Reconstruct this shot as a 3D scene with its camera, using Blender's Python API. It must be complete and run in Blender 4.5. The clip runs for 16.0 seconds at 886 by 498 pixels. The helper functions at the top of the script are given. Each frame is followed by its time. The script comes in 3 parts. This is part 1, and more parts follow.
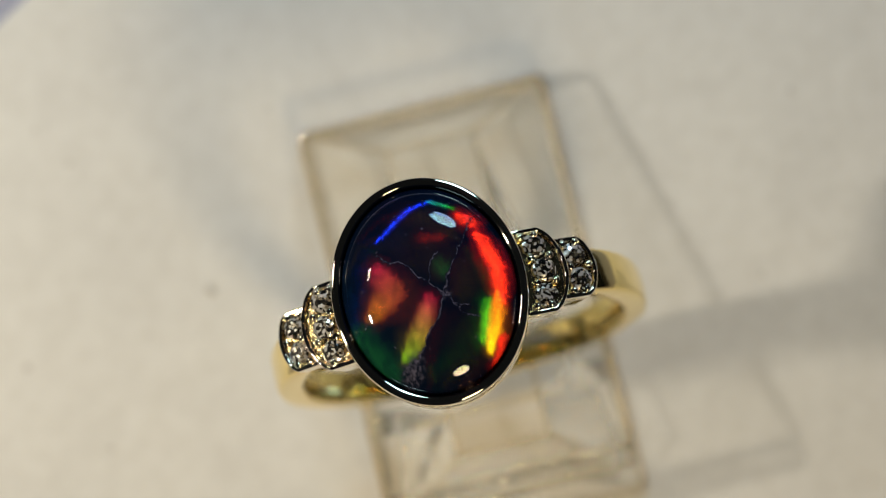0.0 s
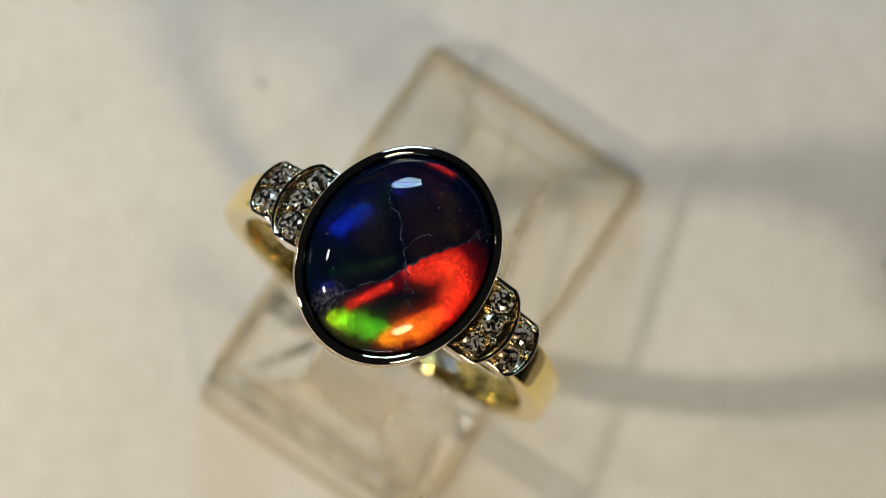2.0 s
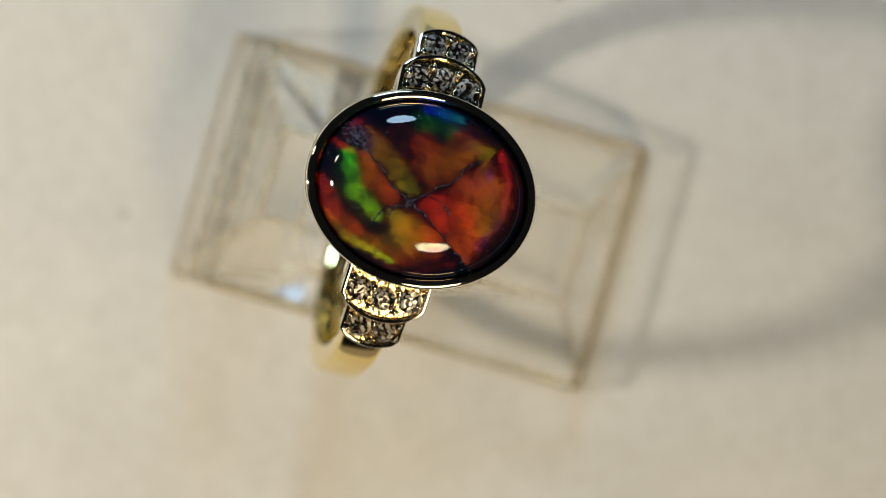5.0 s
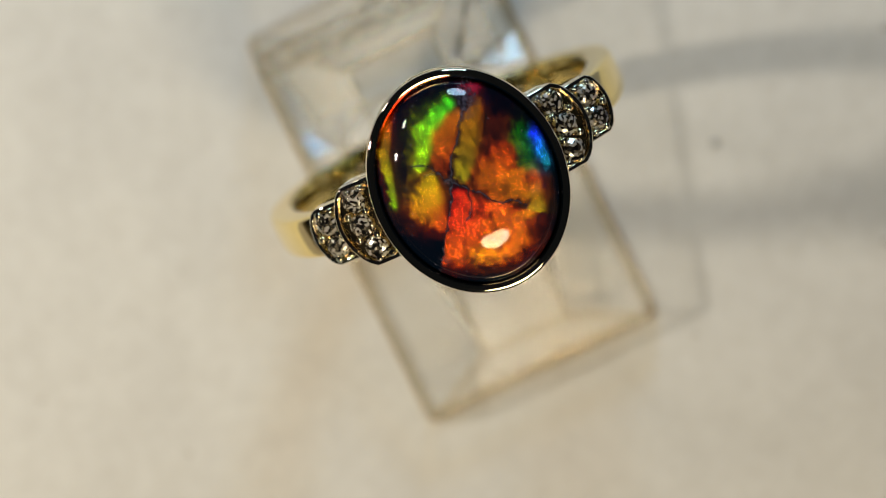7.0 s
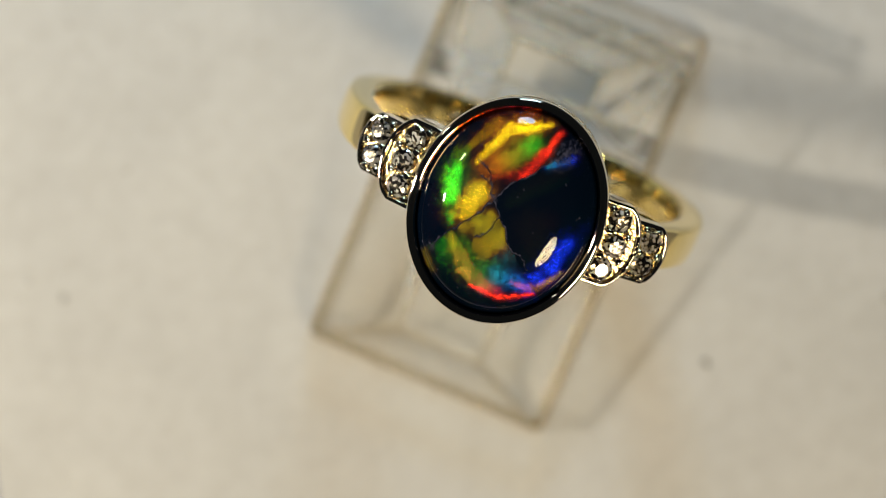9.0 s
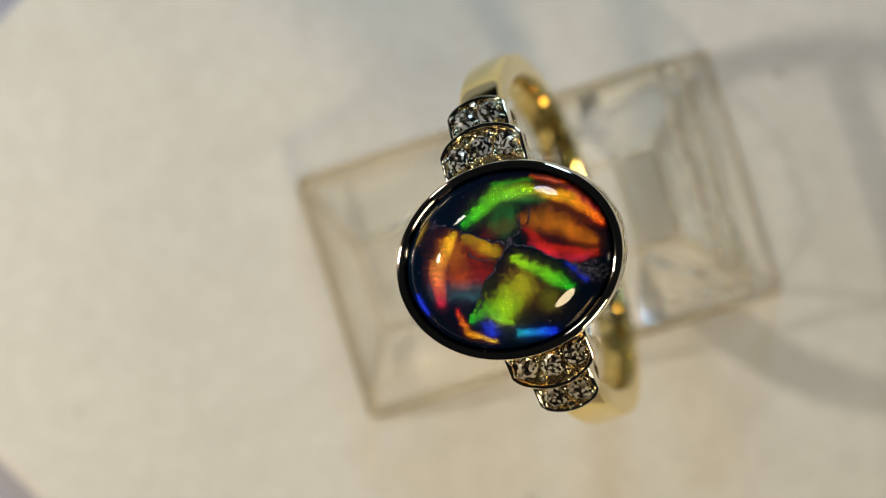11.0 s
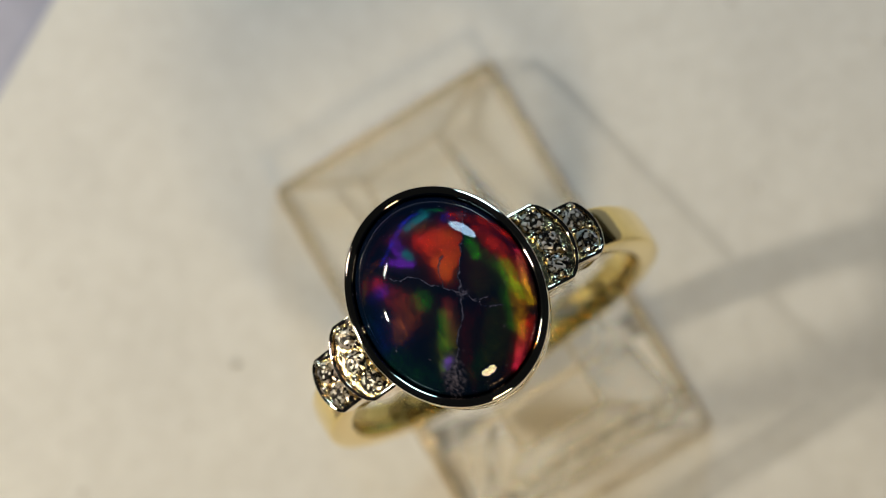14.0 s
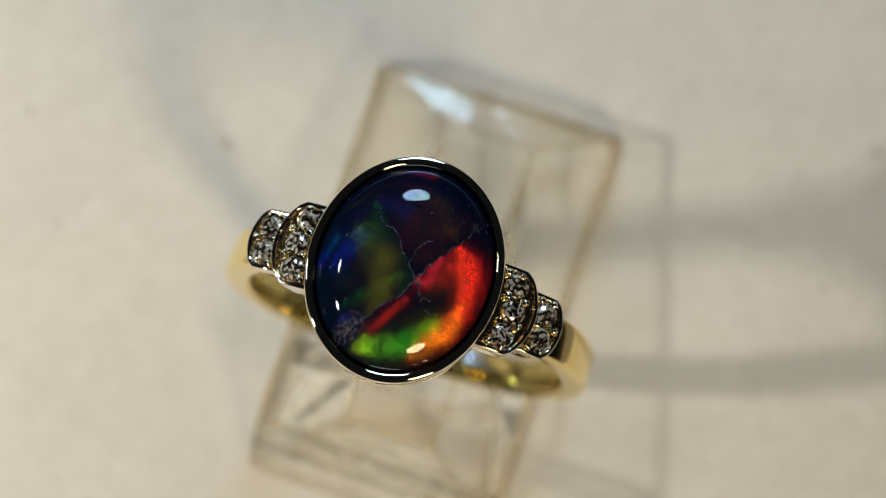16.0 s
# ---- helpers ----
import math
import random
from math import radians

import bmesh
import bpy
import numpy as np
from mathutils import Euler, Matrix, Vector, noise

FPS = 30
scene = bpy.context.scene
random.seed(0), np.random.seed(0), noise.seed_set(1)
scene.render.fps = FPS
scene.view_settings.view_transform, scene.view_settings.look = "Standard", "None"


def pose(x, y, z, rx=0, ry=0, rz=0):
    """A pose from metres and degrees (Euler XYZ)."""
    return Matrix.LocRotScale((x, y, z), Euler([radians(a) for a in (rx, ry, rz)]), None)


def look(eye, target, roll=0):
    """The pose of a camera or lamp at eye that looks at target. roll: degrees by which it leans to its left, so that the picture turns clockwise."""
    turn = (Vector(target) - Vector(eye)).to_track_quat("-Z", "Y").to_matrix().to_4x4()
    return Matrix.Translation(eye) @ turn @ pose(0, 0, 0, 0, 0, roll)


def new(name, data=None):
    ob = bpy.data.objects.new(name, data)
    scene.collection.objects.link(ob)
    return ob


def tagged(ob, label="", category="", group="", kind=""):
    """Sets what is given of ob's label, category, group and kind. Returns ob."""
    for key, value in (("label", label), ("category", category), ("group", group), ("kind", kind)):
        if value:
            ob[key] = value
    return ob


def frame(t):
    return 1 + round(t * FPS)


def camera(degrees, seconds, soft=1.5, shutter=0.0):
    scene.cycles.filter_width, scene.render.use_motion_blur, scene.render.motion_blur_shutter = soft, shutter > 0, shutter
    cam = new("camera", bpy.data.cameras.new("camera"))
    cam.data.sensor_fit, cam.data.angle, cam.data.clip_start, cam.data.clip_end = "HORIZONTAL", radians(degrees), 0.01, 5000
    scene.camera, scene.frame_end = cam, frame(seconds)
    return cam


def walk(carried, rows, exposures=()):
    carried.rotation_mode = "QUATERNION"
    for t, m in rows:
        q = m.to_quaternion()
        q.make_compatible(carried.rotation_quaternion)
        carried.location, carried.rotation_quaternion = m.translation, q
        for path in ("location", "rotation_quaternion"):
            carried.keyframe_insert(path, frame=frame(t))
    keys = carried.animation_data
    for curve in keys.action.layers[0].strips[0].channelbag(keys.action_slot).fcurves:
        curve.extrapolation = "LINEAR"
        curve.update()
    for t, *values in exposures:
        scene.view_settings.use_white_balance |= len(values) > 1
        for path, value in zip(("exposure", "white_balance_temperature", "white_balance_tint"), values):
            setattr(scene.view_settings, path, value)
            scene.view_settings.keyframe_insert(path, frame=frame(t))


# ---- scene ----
# the camera stands still on a tripod, looking almost straight down
cam = camera(28, 16.0, soft=0.75)
CAM = Matrix(((0.999018, 0.000271, 0.044316, 0.003545), (0.0, 0.999981, -0.006109, -0.001150),
              (-0.044317, 0.006103, 0.998999, 0.120229), (0, 0, 0, 1)))
walk(cam, [(0.0, CAM), (16.0, CAM)])
cam.data.dof.use_dof = True
cam.data.dof.focus_distance = 0.0935
cam.data.dof.aperture_fstop = 20.0

# ---- world and lamps ----
world = bpy.data.worlds.new("dim_room")
scene.world = world
world.use_nodes = True
world.node_tree.nodes["Background"].inputs[0].default_value = (0.75, 0.85, 1.0, 1)
world.node_tree.nodes["Background"].inputs[1].default_value = 0.0035
scene.view_settings.exposure = 0.83
scene.cycles.caustics_refractive = False


def area_lamp(name, eye, target, size, watts, colour, size_y=None):
    data = bpy.data.lights.new(name, "AREA")
    data.shape = "ELLIPSE" if size_y else "DISK"
    data.size = size
    if size_y:
        data.size_y = size_y
    data.energy = watts
    data.color = colour
    ob = new(name, data)
    ob.matrix_world = look(eye, target)
    return ob


WARM, COOL, SIDE = Vector((0.060, -0.124, 0.155)), Vector((0.014, 0.156, 0.110)), Vector((-0.110, -0.0058, 0.0995))
area_lamp("warm_lamp", WARM, (0, 0, 0.01), 0.052, 0.099, (1.0, 0.79, 0.48))
area_lamp("cool_lamp", COOL, (0, 0, 0.01), 0.052, 0.070, (0.48, 0.74, 1.0))
area_lamp("side_lamp", SIDE, (0, 0, 0.01), 0.011, 0.053, (1.0, 0.90, 0.72), 0.0072)
area_lamp("small_side_lamp", (-0.125, 0.062, 0.125), (0, 0, 0.01), 0.020, 0.012, (1.0, 0.92, 0.80), 0.013)

MM = 0.001


# ---- materials ----
def material(name):
    m = bpy.data.materials.new(name)
    m.use_nodes = True
    nt = m.node_tree
    return m, nt, nt.nodes["Principled BSDF"]


def link(nt, a, b):
    nt.links.new(a, b)


def noise_node(nt, scale, detail=4.0, rough=0.55, coord=None):
    n = nt.nodes.new("ShaderNodeTexNoise")
    n.inputs["Scale"].default_value, n.inputs["Detail"].default_value = scale, detail
    n.inputs["Roughness"].default_value = rough
    if coord is None:
        coord = nt.nodes.new("ShaderNodeTexCoord").outputs["Object"]
    link(nt, coord, n.inputs["Vector"])
    return n


def ramp(nt, src, stops):
    r = nt.nodes.new("ShaderNodeValToRGB")
    el = r.color_ramp.elements
    while len(el) < len(stops):
        el.new(0.5)
    for e, (p, c) in zip(el, stops):
        e.position, e.color = p, (*c, 1)
    link(nt, src, r.inputs[0])
    return r


def bump(nt, src, strength, distance, into):
    b = nt.nodes.new("ShaderNodeBump")
    b.inputs["Strength"].default_value, b.inputs["Distance"].default_value = strength, distance
    link(nt, src, b.inputs["Height"])
    link(nt, b.outputs[0], into)


def metal(name, colour, rough, grain=420.0, relief=0.15, depth=0.00006):
    m, nt, p = material(name)
    p.inputs["Metallic"].default_value = 1.0
    n = noise_node(nt, 900.0)
    r = ramp(nt, n.outputs[0], [(0.3, [c * 0.94 for c in colour]), (0.7, colour)])
    link(nt, r.outputs[0], p.inputs["Base Color"])
    g = ramp(nt, n.outputs[0], [(0.3, (rough * 0.7,) * 3), (0.75, (rough * 1.5,) * 3)])
    link(nt, g.outputs[0], p.inputs["Roughness"])
    n2 = noise_node(nt, grain, 2.0)
    bump(nt, n2.outputs[0], relief, depth, p.inputs["Normal"])
    return m


GOLD = metal("yellow_gold", (0.95, 0.76, 0.31), 0.035, 420.0, 0.06)
PALE = metal("pale_polished_gold", (0.96, 0.87, 0.68), 0.035, 420.0, 0.05)


def acrylic_material():
    """Clear acrylic: most light goes straight through, the rest bends and mirrors inside the block."""
    m, nt, p = material("clear_acrylic")
    p.inputs["Base Color"].default_value = (0.995, 0.985, 0.955, 1)
    p.inputs["Transmission Weight"].default_value = 1.0
    p.inputs["IOR"].default_value = 1.52
    p.inputs["Roughness"].default_value = 0.0
    n2 = noise_node(nt, 160.0, 3.0)
    bump(nt, n2.outputs[0], 0.30, 0.0005, p.inputs["Normal"])
    clear = nt.nodes.new("ShaderNodeBsdfTransparent")
    clear.inputs[0].default_value = (1.0, 1.0, 0.985, 1)
    mix = nt.nodes.new("ShaderNodeMixShader")
    mix.inputs[0].default_value = 0.9
    link(nt, clear.outputs[0], mix.inputs[1])
    link(nt, p.outputs[0], mix.inputs[2])
    link(nt, mix.outputs[0], nt.nodes["Material Output"].inputs["Surface"])
    return m


ACRYLIC = acrylic_material()


def film(name, share, tint, waves=0.0):
    """Acrylic seen thin: part glass, the rest straight through."""
    m, nt, p = material(name)
    p.inputs["Base Color"].default_value = (*tint, 1)
    p.inputs["Transmission Weight"].default_value = 1.0
    p.inputs["IOR"].default_value = 1.52
    p.inputs["Roughness"].default_value = 0.02
    if waves:
        bump(nt, noise_node(nt, 700.0, 2.0).outputs[0], waves, 0.0006, p.inputs["Normal"])
    clear = nt.nodes.new("ShaderNodeBsdfTransparent")
    clear.inputs[0].default_value = (*[0.5 + 0.5 * t for t in tint], 1)
    mix = nt.nodes.new("ShaderNodeMixShader")
    mix.inputs[0].default_value = share
    link(nt, clear.outputs[0], mix.inputs[1])
    link(nt, p.outputs[0], mix.inputs[2])
    link(nt, mix.outputs[0], nt.nodes["Material Output"].inputs["Surface"])
    return m


# for rods added along the edges as outlines that cast thin shadows
EDGE_ROD = film("acrylic_edge_rod", 0.36, (1.0, 0.92, 0.76))
# strongly bumped, for rods added to make glints on the ridge
WAVY_ROD = film("wavy_acrylic_rod", 0.75, (1.0, 0.97, 0.90), 0.9)
# for sheets laid on the block to cast its weak shadow
SHADE_SHEET = film("acrylic_shade_sheet", 0.05, (1.0, 0.99, 0.96))


def diamond_material():
    """Small cut stones: facet flashes painted dark to white in the base colour, under a coat that catches the lamps."""
    m, nt, p = material("diamond")
    cells = nt.nodes.new("ShaderNodeTexVoronoi")
    cells.inputs["Scale"].default_value = 6800.0
    place = nt.nodes.new("ShaderNodeTexCoord")
    own = nt.nodes.new("ShaderNodeObjectInfo")
    shift = nt.nodes.new("ShaderNodeVectorMath")      # moves the painted flashes from stone to stone
    link(nt, place.outputs["Object"], shift.inputs[0])
    link(nt, own.outputs["Random"], shift.inputs[1])
    link(nt, shift.outputs[0], cells.inputs["Vector"])
    split = nt.nodes.new("ShaderNodeSeparateColor")
    link(nt, cells.outputs["Color"], split.inputs[0])
    r = ramp(nt, split.outputs[0], [(0.0, (0.010, 0.009, 0.008)), (0.30, (0.07, 0.06, 0.045)), (0.48, (0.40, 0.34, 0.24)), (0.66, (1.0, 0.97, 0.90))])
    r.color_ramp.interpolation = "CONSTANT"
    link(nt, r.outputs[0], p.inputs["Base Color"])
    p.inputs["Metallic"].default_value = 0.6
    p.inputs["Roughness"].default_value = 0.16
    p.inputs["Coat Weight"].default_value = 1.0
    p.inputs["Coat IOR"].default_value = 2.2
    p.inputs["Coat Roughness"].default_value = 0.03
    bump(nt, split.outputs[1], 0.7, 0.0001, p.inputs["Normal"])
    return m


DIAMOND = diamond_material()
BED = metal("grained_gold_bed", (0.80, 0.60, 0.28), 0.16, 3800.0, 0.5, 0.00007)


def card_material():
    m, nt, p = material("off_white_card")
    fine = noise_node(nt, 900.0, 6.0, 0.6)
    broad = noise_node(nt, 75.0, 5.0, 0.62)
    r = ramp(nt, fine.outputs[0], [(0.3, (0.72, 0.70, 0.655)), (0.62, (0.79, 0.775, 0.735))])
    r2 = ramp(nt, broad.outputs[0], [(0.36, (0.925, 0.925, 0.93)), (0.64, (1, 1, 1))])
    mx = nt.nodes.new("ShaderNodeMix")
    mx.data_type, mx.blend_type = "RGBA", "MULTIPLY"
    mx.inputs[0].default_value = 1.0
    link(nt, r.outputs[0], mx.inputs["A"])
    link(nt, r2.outputs[0], mx.inputs["B"])
    link(nt, mx.outputs["Result"], p.inputs["Base Color"])
    p.inputs["Roughness"].default_value = 0.6
    bump(nt, fine.outputs[0], 0.25, 0.0001, p.inputs["Normal"])
    return m


CARD = card_material()


def plain(name, a, b, scale, rough):
    m, nt, p = material(name)
    n = noise_node(nt, scale)
    r = ramp(nt, n.outputs[0], [(0.3, a), (0.7, b)])
    link(nt, r.outputs[0], p.inputs["Base Color"])
    p.inputs["Roughness"].default_value = rough
    bump(nt, n.outputs[0], 0.15, 0.0002, p.inputs["Normal"])
    return m


SPECK = plain("grey_dust", (0.42, 0.40, 0.36), (0.55, 0.52, 0.48), 2000.0, 0.8)
POTCH = plain("black_potch", (0.004, 0.004, 0.005), (0.010, 0.009, 0.010), 900.0, 0.25)
TURN = plain("lavender_grey_plastic", (0.36, 0.36, 0.45), (0.42, 0.42, 0.52), 300.0, 0.45)
TABLE = plain("dark_table", (0.05, 0.045, 0.04), (0.08, 0.07, 0.06), 30.0, 0.5)


def opal_material():
    """Dark opal: a black potch body, colour lobes painted turn by turn, each with its own lie, and a polished skin."""
    m = bpy.data.materials.new("dark_opal")
    m.use_nodes = True
    nt = m.node_tree
    out = nt.nodes["Material Output"]
    body = nt.nodes["Principled BSDF"]
    body.inputs["Roughness"].default_value = 0.5
    body.inputs["Specular IOR Level"].default_value = 0.0
    at = nt.nodes.new("ShaderNodeAttribute")
    at.attribute_name = "body"
    link(nt, at.outputs["Color"], body.inputs["Base Color"])
    total = body.outputs[0]
    for i in range(LOBES):
        g = nt.nodes.new("ShaderNodeBsdfAnisotropic")
        g.distribution = "BECKMANN"
        g.inputs["Roughness"].default_value = LOBE_ROUGH if i < LOBES - 1 else 0.6
        c = nt.nodes.new("ShaderNodeAttribute")
        c.attribute_name = "tint%d" % i
        link(nt, c.outputs["Color"], g.inputs["Color"])
        v = nt.nodes.new("ShaderNodeAttribute")
        v.attribute_name = "lie%d" % i
        tr = nt.nodes.new("ShaderNodeVectorTransform")
        tr.vector_type, tr.convert_from, tr.convert_to = "NORMAL", "OBJECT", "WORLD"
        link(nt, v.outputs["Vector"], tr.inputs[0])
        link(nt, tr.outputs[0], g.inputs["Normal"])
        add = nt.nodes.new("ShaderNodeAddShader")
        link(nt, total, add.inputs[0])
        link(nt, g.outputs[0], add.inputs[1])
        total = add.outputs[0]
    skin = nt.nodes.new("ShaderNodeBsdfAnisotropic")
    skin.inputs["Roughness"].default_value = 0.03
    fr = nt.nodes.new("ShaderNodeFresnel")
    fr.inputs["IOR"].default_value = 1.5
    mix = nt.nodes.new("ShaderNodeMixShader")
    link(nt, fr.outputs[0], mix.inputs[0])
    link(nt, total, mix.inputs[1])
    link(nt, skin.outputs[0], mix.inputs[2])
    link(nt, mix.outputs[0], out.inputs["Surface"])
    return m


# the turns, in degrees, at which the painted colours mirror the warm lamp upwards
LOBE_TURNS = (0, 24, 48, 72, 96, 126, 156, 181, 205, 227, 253, 279, 304, 330)
LOBES = len(LOBE_TURNS) + 1
LOBE_ROUGH = 0.22
FIRE = 0.24             # strength of the play of colour
OPAL = opal_material()


# ---- builders ----
def part(name, bm, mat, parent, label="", smooth=True):
    me = bpy.data.meshes.new(name)
    bm.normal_update()
    for f in bm.faces:
        f.smooth = smooth
    bm.to_mesh(me)
    bm.free()
    me.materials.append(mat)
    ob = new(name, me)
    ob.parent = parent
    if label:
        ob["label"] = label
    return ob


def empty(name, m):
    ob = new(name)
    ob.empty_display_size = 0.005
    ob.matrix_world = m
    return ob


def sweep(bm, sections, close_path=False, close_ring=True):
    """Skin rows of points into quads."""
    rows = [[bm.verts.new(p) for p in s] for s in sections]
    n = len(rows[0])
    for i in range(len(rows) - (0 if close_path else 1)):
        a, b = rows[i], rows[(i + 1) % len(rows)]
        for j in range(n - (0 if close_ring else 1)):
            k = (j + 1) % n
            bm.faces.new((a[j], a[k], b[k], b[j]))
    return rows


def crisp(ob, angle=35):
    ob.data.set_sharp_from_angle(angle=radians(angle))
    return ob


# ---- turntable, card, table ----
TURN_ROWS = ((0.0, 0.0), (2.0, 48.0), (4.0, 96.2), (6.0, 144.3), (8.0, 192.8), (10.0, 242.0), (12.0, 291.8), (14.5, 355.6), (16.0, 392.6))


def angle(t):
    """The turntable's turn, in degrees clockwise from above."""
    ts, an = [r[0] for r in TURN_ROWS], [r[1] for r in TURN_ROWS]
    k = max(0, min(len(ts) - 2, sum(1 for x in ts[1:] if x <= t)))
    sl = [(an[min(i + 1, len(an) - 1)] - an[max(i - 1, 0)]) / (ts[min(i + 1, len(an) - 1)] - ts[max(i - 1, 0)]) for i in range(len(ts))]
    h = ts[k + 1] - ts[k]
    s = (t - ts[k]) / h
    return ((1 + 2 * s) * (1 - s) ** 2 * an[k] + s * (1 - s) ** 2 * h * sl[k]
            + s * s * (3 - 2 * s) * an[k + 1] + s * s * (s - 1) * h * sl[k + 1])


def disc(bm, r, z0, z1, n=96, bev=0.0):
    prof = [(0.0, z0), (r - bev, z0), (r, z0 + bev), (r, z1 - bev), (r - bev, z1), (0.0, z1)]
    prof = [(max(a, 1e-6), b) for a, b in prof]
    sweep(bm, [[(a * math.cos(2 * math.pi * i / n), a * math.sin(2 * math.pi * i / n), z) for i in range(n)] for a, z in prof])


def slab(name, size, place, mat, label, category, kind="structure"):
    bm = bmesh.new()
    bmesh.ops.create_cube(bm, size=1.0, matrix=Matrix.Diagonal((*size, 1)))
    bmesh.ops.bevel(bm, geom=bm.edges[:], offset=min(size) * 0.1, segments=2, affect="EDGES")
    ob = part(name, bm, mat, None, smooth=False)
    ob.location = place
    return tagged(ob, label, category, kind=kind)


slab("table_top", (0.34, 0.28, 0.03), (0, 0.0, -0.0360), TABLE, "dark wooden table top under the turntable", "table")

turntable = empty("turntable", pose(0, 0, -0.0209))
tagged(turntable, "small round lavender-grey plastic turntable, turning slowly", "turntable")
bm = bmesh.new()
disc(bm, 0.062, 0.0, 0.012, bev=0.001)
part("base", bm, TURN, turntable)
bm = bmesh.new()
disc(bm, 0.070, 0.0125, 0.0198, bev=0.0012)
part("platter", bm, TURN, turntable)

card = empty("display_card", pose(0, 0, -0.001))
tagged(card, "square off-white speckled card lying on the turntable", "card")
bm = bmesh.new()
bmesh.ops.create_cube(bm, size=1.0, matrix=Matrix.Diagonal((0.0740, 0.0740, 0.001, 1)))
bmesh.ops.bevel(bm, geom=bm.edges[:], offset=0.00025, segments=2, affect="EDGES")
sheet = part("sheet", bm, CARD, card, smooth=False)
sheet.matrix_basis = pose(0.0004, -0.0050, 0.0005, 0, 0, 43)
rnd = random.Random(4)
spots = [(-27.3, 5.5, .45), (-17.5, -3.2, .55), (-30.2, -8.5, .4), (10.2, -21.4, .5), (19.8, 19.8, .4), (-10.1, 27.3, .4)]
while len(spots) < 46:
    x, y = rnd.uniform(-36, 36), rnd.uniform(-36, 36)
    if math.hypot(x, y + 4.5) < 35 and not (-12 < x < 10 and -21 < y < 12):
        spots.append((x, y, rnd.uniform(0.12, 0.3)))
for x, y, r in spots:
    bm = bmesh.new()
    bmesh.ops.create_icosphere(bm, subdivisions=1, radius=0.75 * r * MM, matrix=Matrix.Diagonal((1, rnd.uniform(0.5, 1), 0.12, 1)))
    for v in bm.verts:
        v.co *= rnd.uniform(0.7, 1.2)
    s = part("speck", bm, SPECK, card)
    s.matrix_basis = pose(x * MM, y * MM, 0.00102, 0, 0, rnd.uniform(0, 180))

# ---- the clear ring stand ----
BLOCK_TURN = 14.2
block = empty("ring_stand", pose(0, 0, 0.00003, 0, 0, BLOCK_TURN))
tagged(block, "clear acrylic wedge ring stand with a slot, on the card", "ring stand")


def wedge():
    bm = bmesh.new()
    x0, x1 = -9.3 * MM, 7.5 * MM
    # outline seen from the side, along the block: (y, z, taper)
    prof = [(9.8, 0.0, 0), (-18.9, 0.0, 0), (-16.1, 9.0, 0.5), (-14.7, 9.0, 0.5), (9.4, 3.1, 0.3)]
    a = [bm.verts.new((x0 + t * MM, y * MM, z * MM)) for y, z, t in prof]
    b = [bm.verts.new((x1 - t * MM, y * MM, z * MM)) for y, z, t in prof]
    bm.faces.new(a)
    bm.faces.new(b[::-1])
    for i in range(len(prof)):
        j = (i + 1) % len(prof)
        bm.faces.new((a[j], a[i], b[i], b[j]))
    bmesh.ops.recalc_face_normals(bm, faces=bm.faces[:])
    bmesh.ops.bevel(bm, geom=bm.edges[:], offset=0.0004, segments=3, affect="EDGES")
    return bm


def hip(x0, x1, y0, y1, tx0, tx1, ty0, ty1, z0, z1):
    """A hip-roofed solid: base rectangle below, a smaller sloping rectangle above (z0 at ty0, z1 at ty1)."""
    bm = bmesh.new()
    base = [bm.verts.new((x * MM, y * MM, -1.0 * MM)) for x, y in ((x0, y0), (x1, y0), (x1, y1), (x0, y1))]
    foot = [bm.verts.new((x * MM, y * MM, 0.6 * MM)) for x, y in ((x0, y0), (x1, y0), (x1, y1), (x0, y1))]
    top = [bm.verts.new((x * MM, y * MM, z * MM)) for x, y, z in ((tx0, ty0, z0), (tx1, ty0, z0), (tx1, ty1, z1), (tx0, ty1, z1))]
    bm.faces.new(base[::-1])
    bm.faces.new(top)
    for lo, hi in ((base, foot), (foot, top)):
        for i in range(4):
            j = (i + 1) % 4
            bm.faces.new((lo[i], lo[j], hi[j], hi[i]))
    bmesh.ops.recalc_face_normals(bm, faces=bm.faces[:])
    return bm


def carve(ob, bm):
    """Cut the solid bm out of ob for good."""
    shape = bpy.data.meshes.new("cut_shape")
    bm.to_mesh(shape)
    bm.free()
    cut = new("cut_shape", shape)
    cut.matrix_world = block.matrix_world
    mod = ob.modifiers.new("cut", "BOOLEAN")
    mod.object, mod.operation, mod.solver = cut, "DIFFERENCE", "EXACT"
    bpy.context.view_layer.update()
    me = bpy.data.meshes.new_from_object(ob.evaluated_get(bpy.context.evaluated_depsgraph_get()))
    ob.modifiers.clear()
    ob.data = me
    bpy.data.objects.remove(cut)


LEAN = 13.0
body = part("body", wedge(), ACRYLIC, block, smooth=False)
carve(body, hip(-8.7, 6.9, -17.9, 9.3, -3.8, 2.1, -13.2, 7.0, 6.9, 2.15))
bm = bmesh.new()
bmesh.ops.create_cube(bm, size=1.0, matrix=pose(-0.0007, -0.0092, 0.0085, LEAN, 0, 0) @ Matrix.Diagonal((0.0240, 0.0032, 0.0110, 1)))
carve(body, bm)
body.visible_shadow = False     # clear, so its shadow is off; sheets and rods below cast a faint one


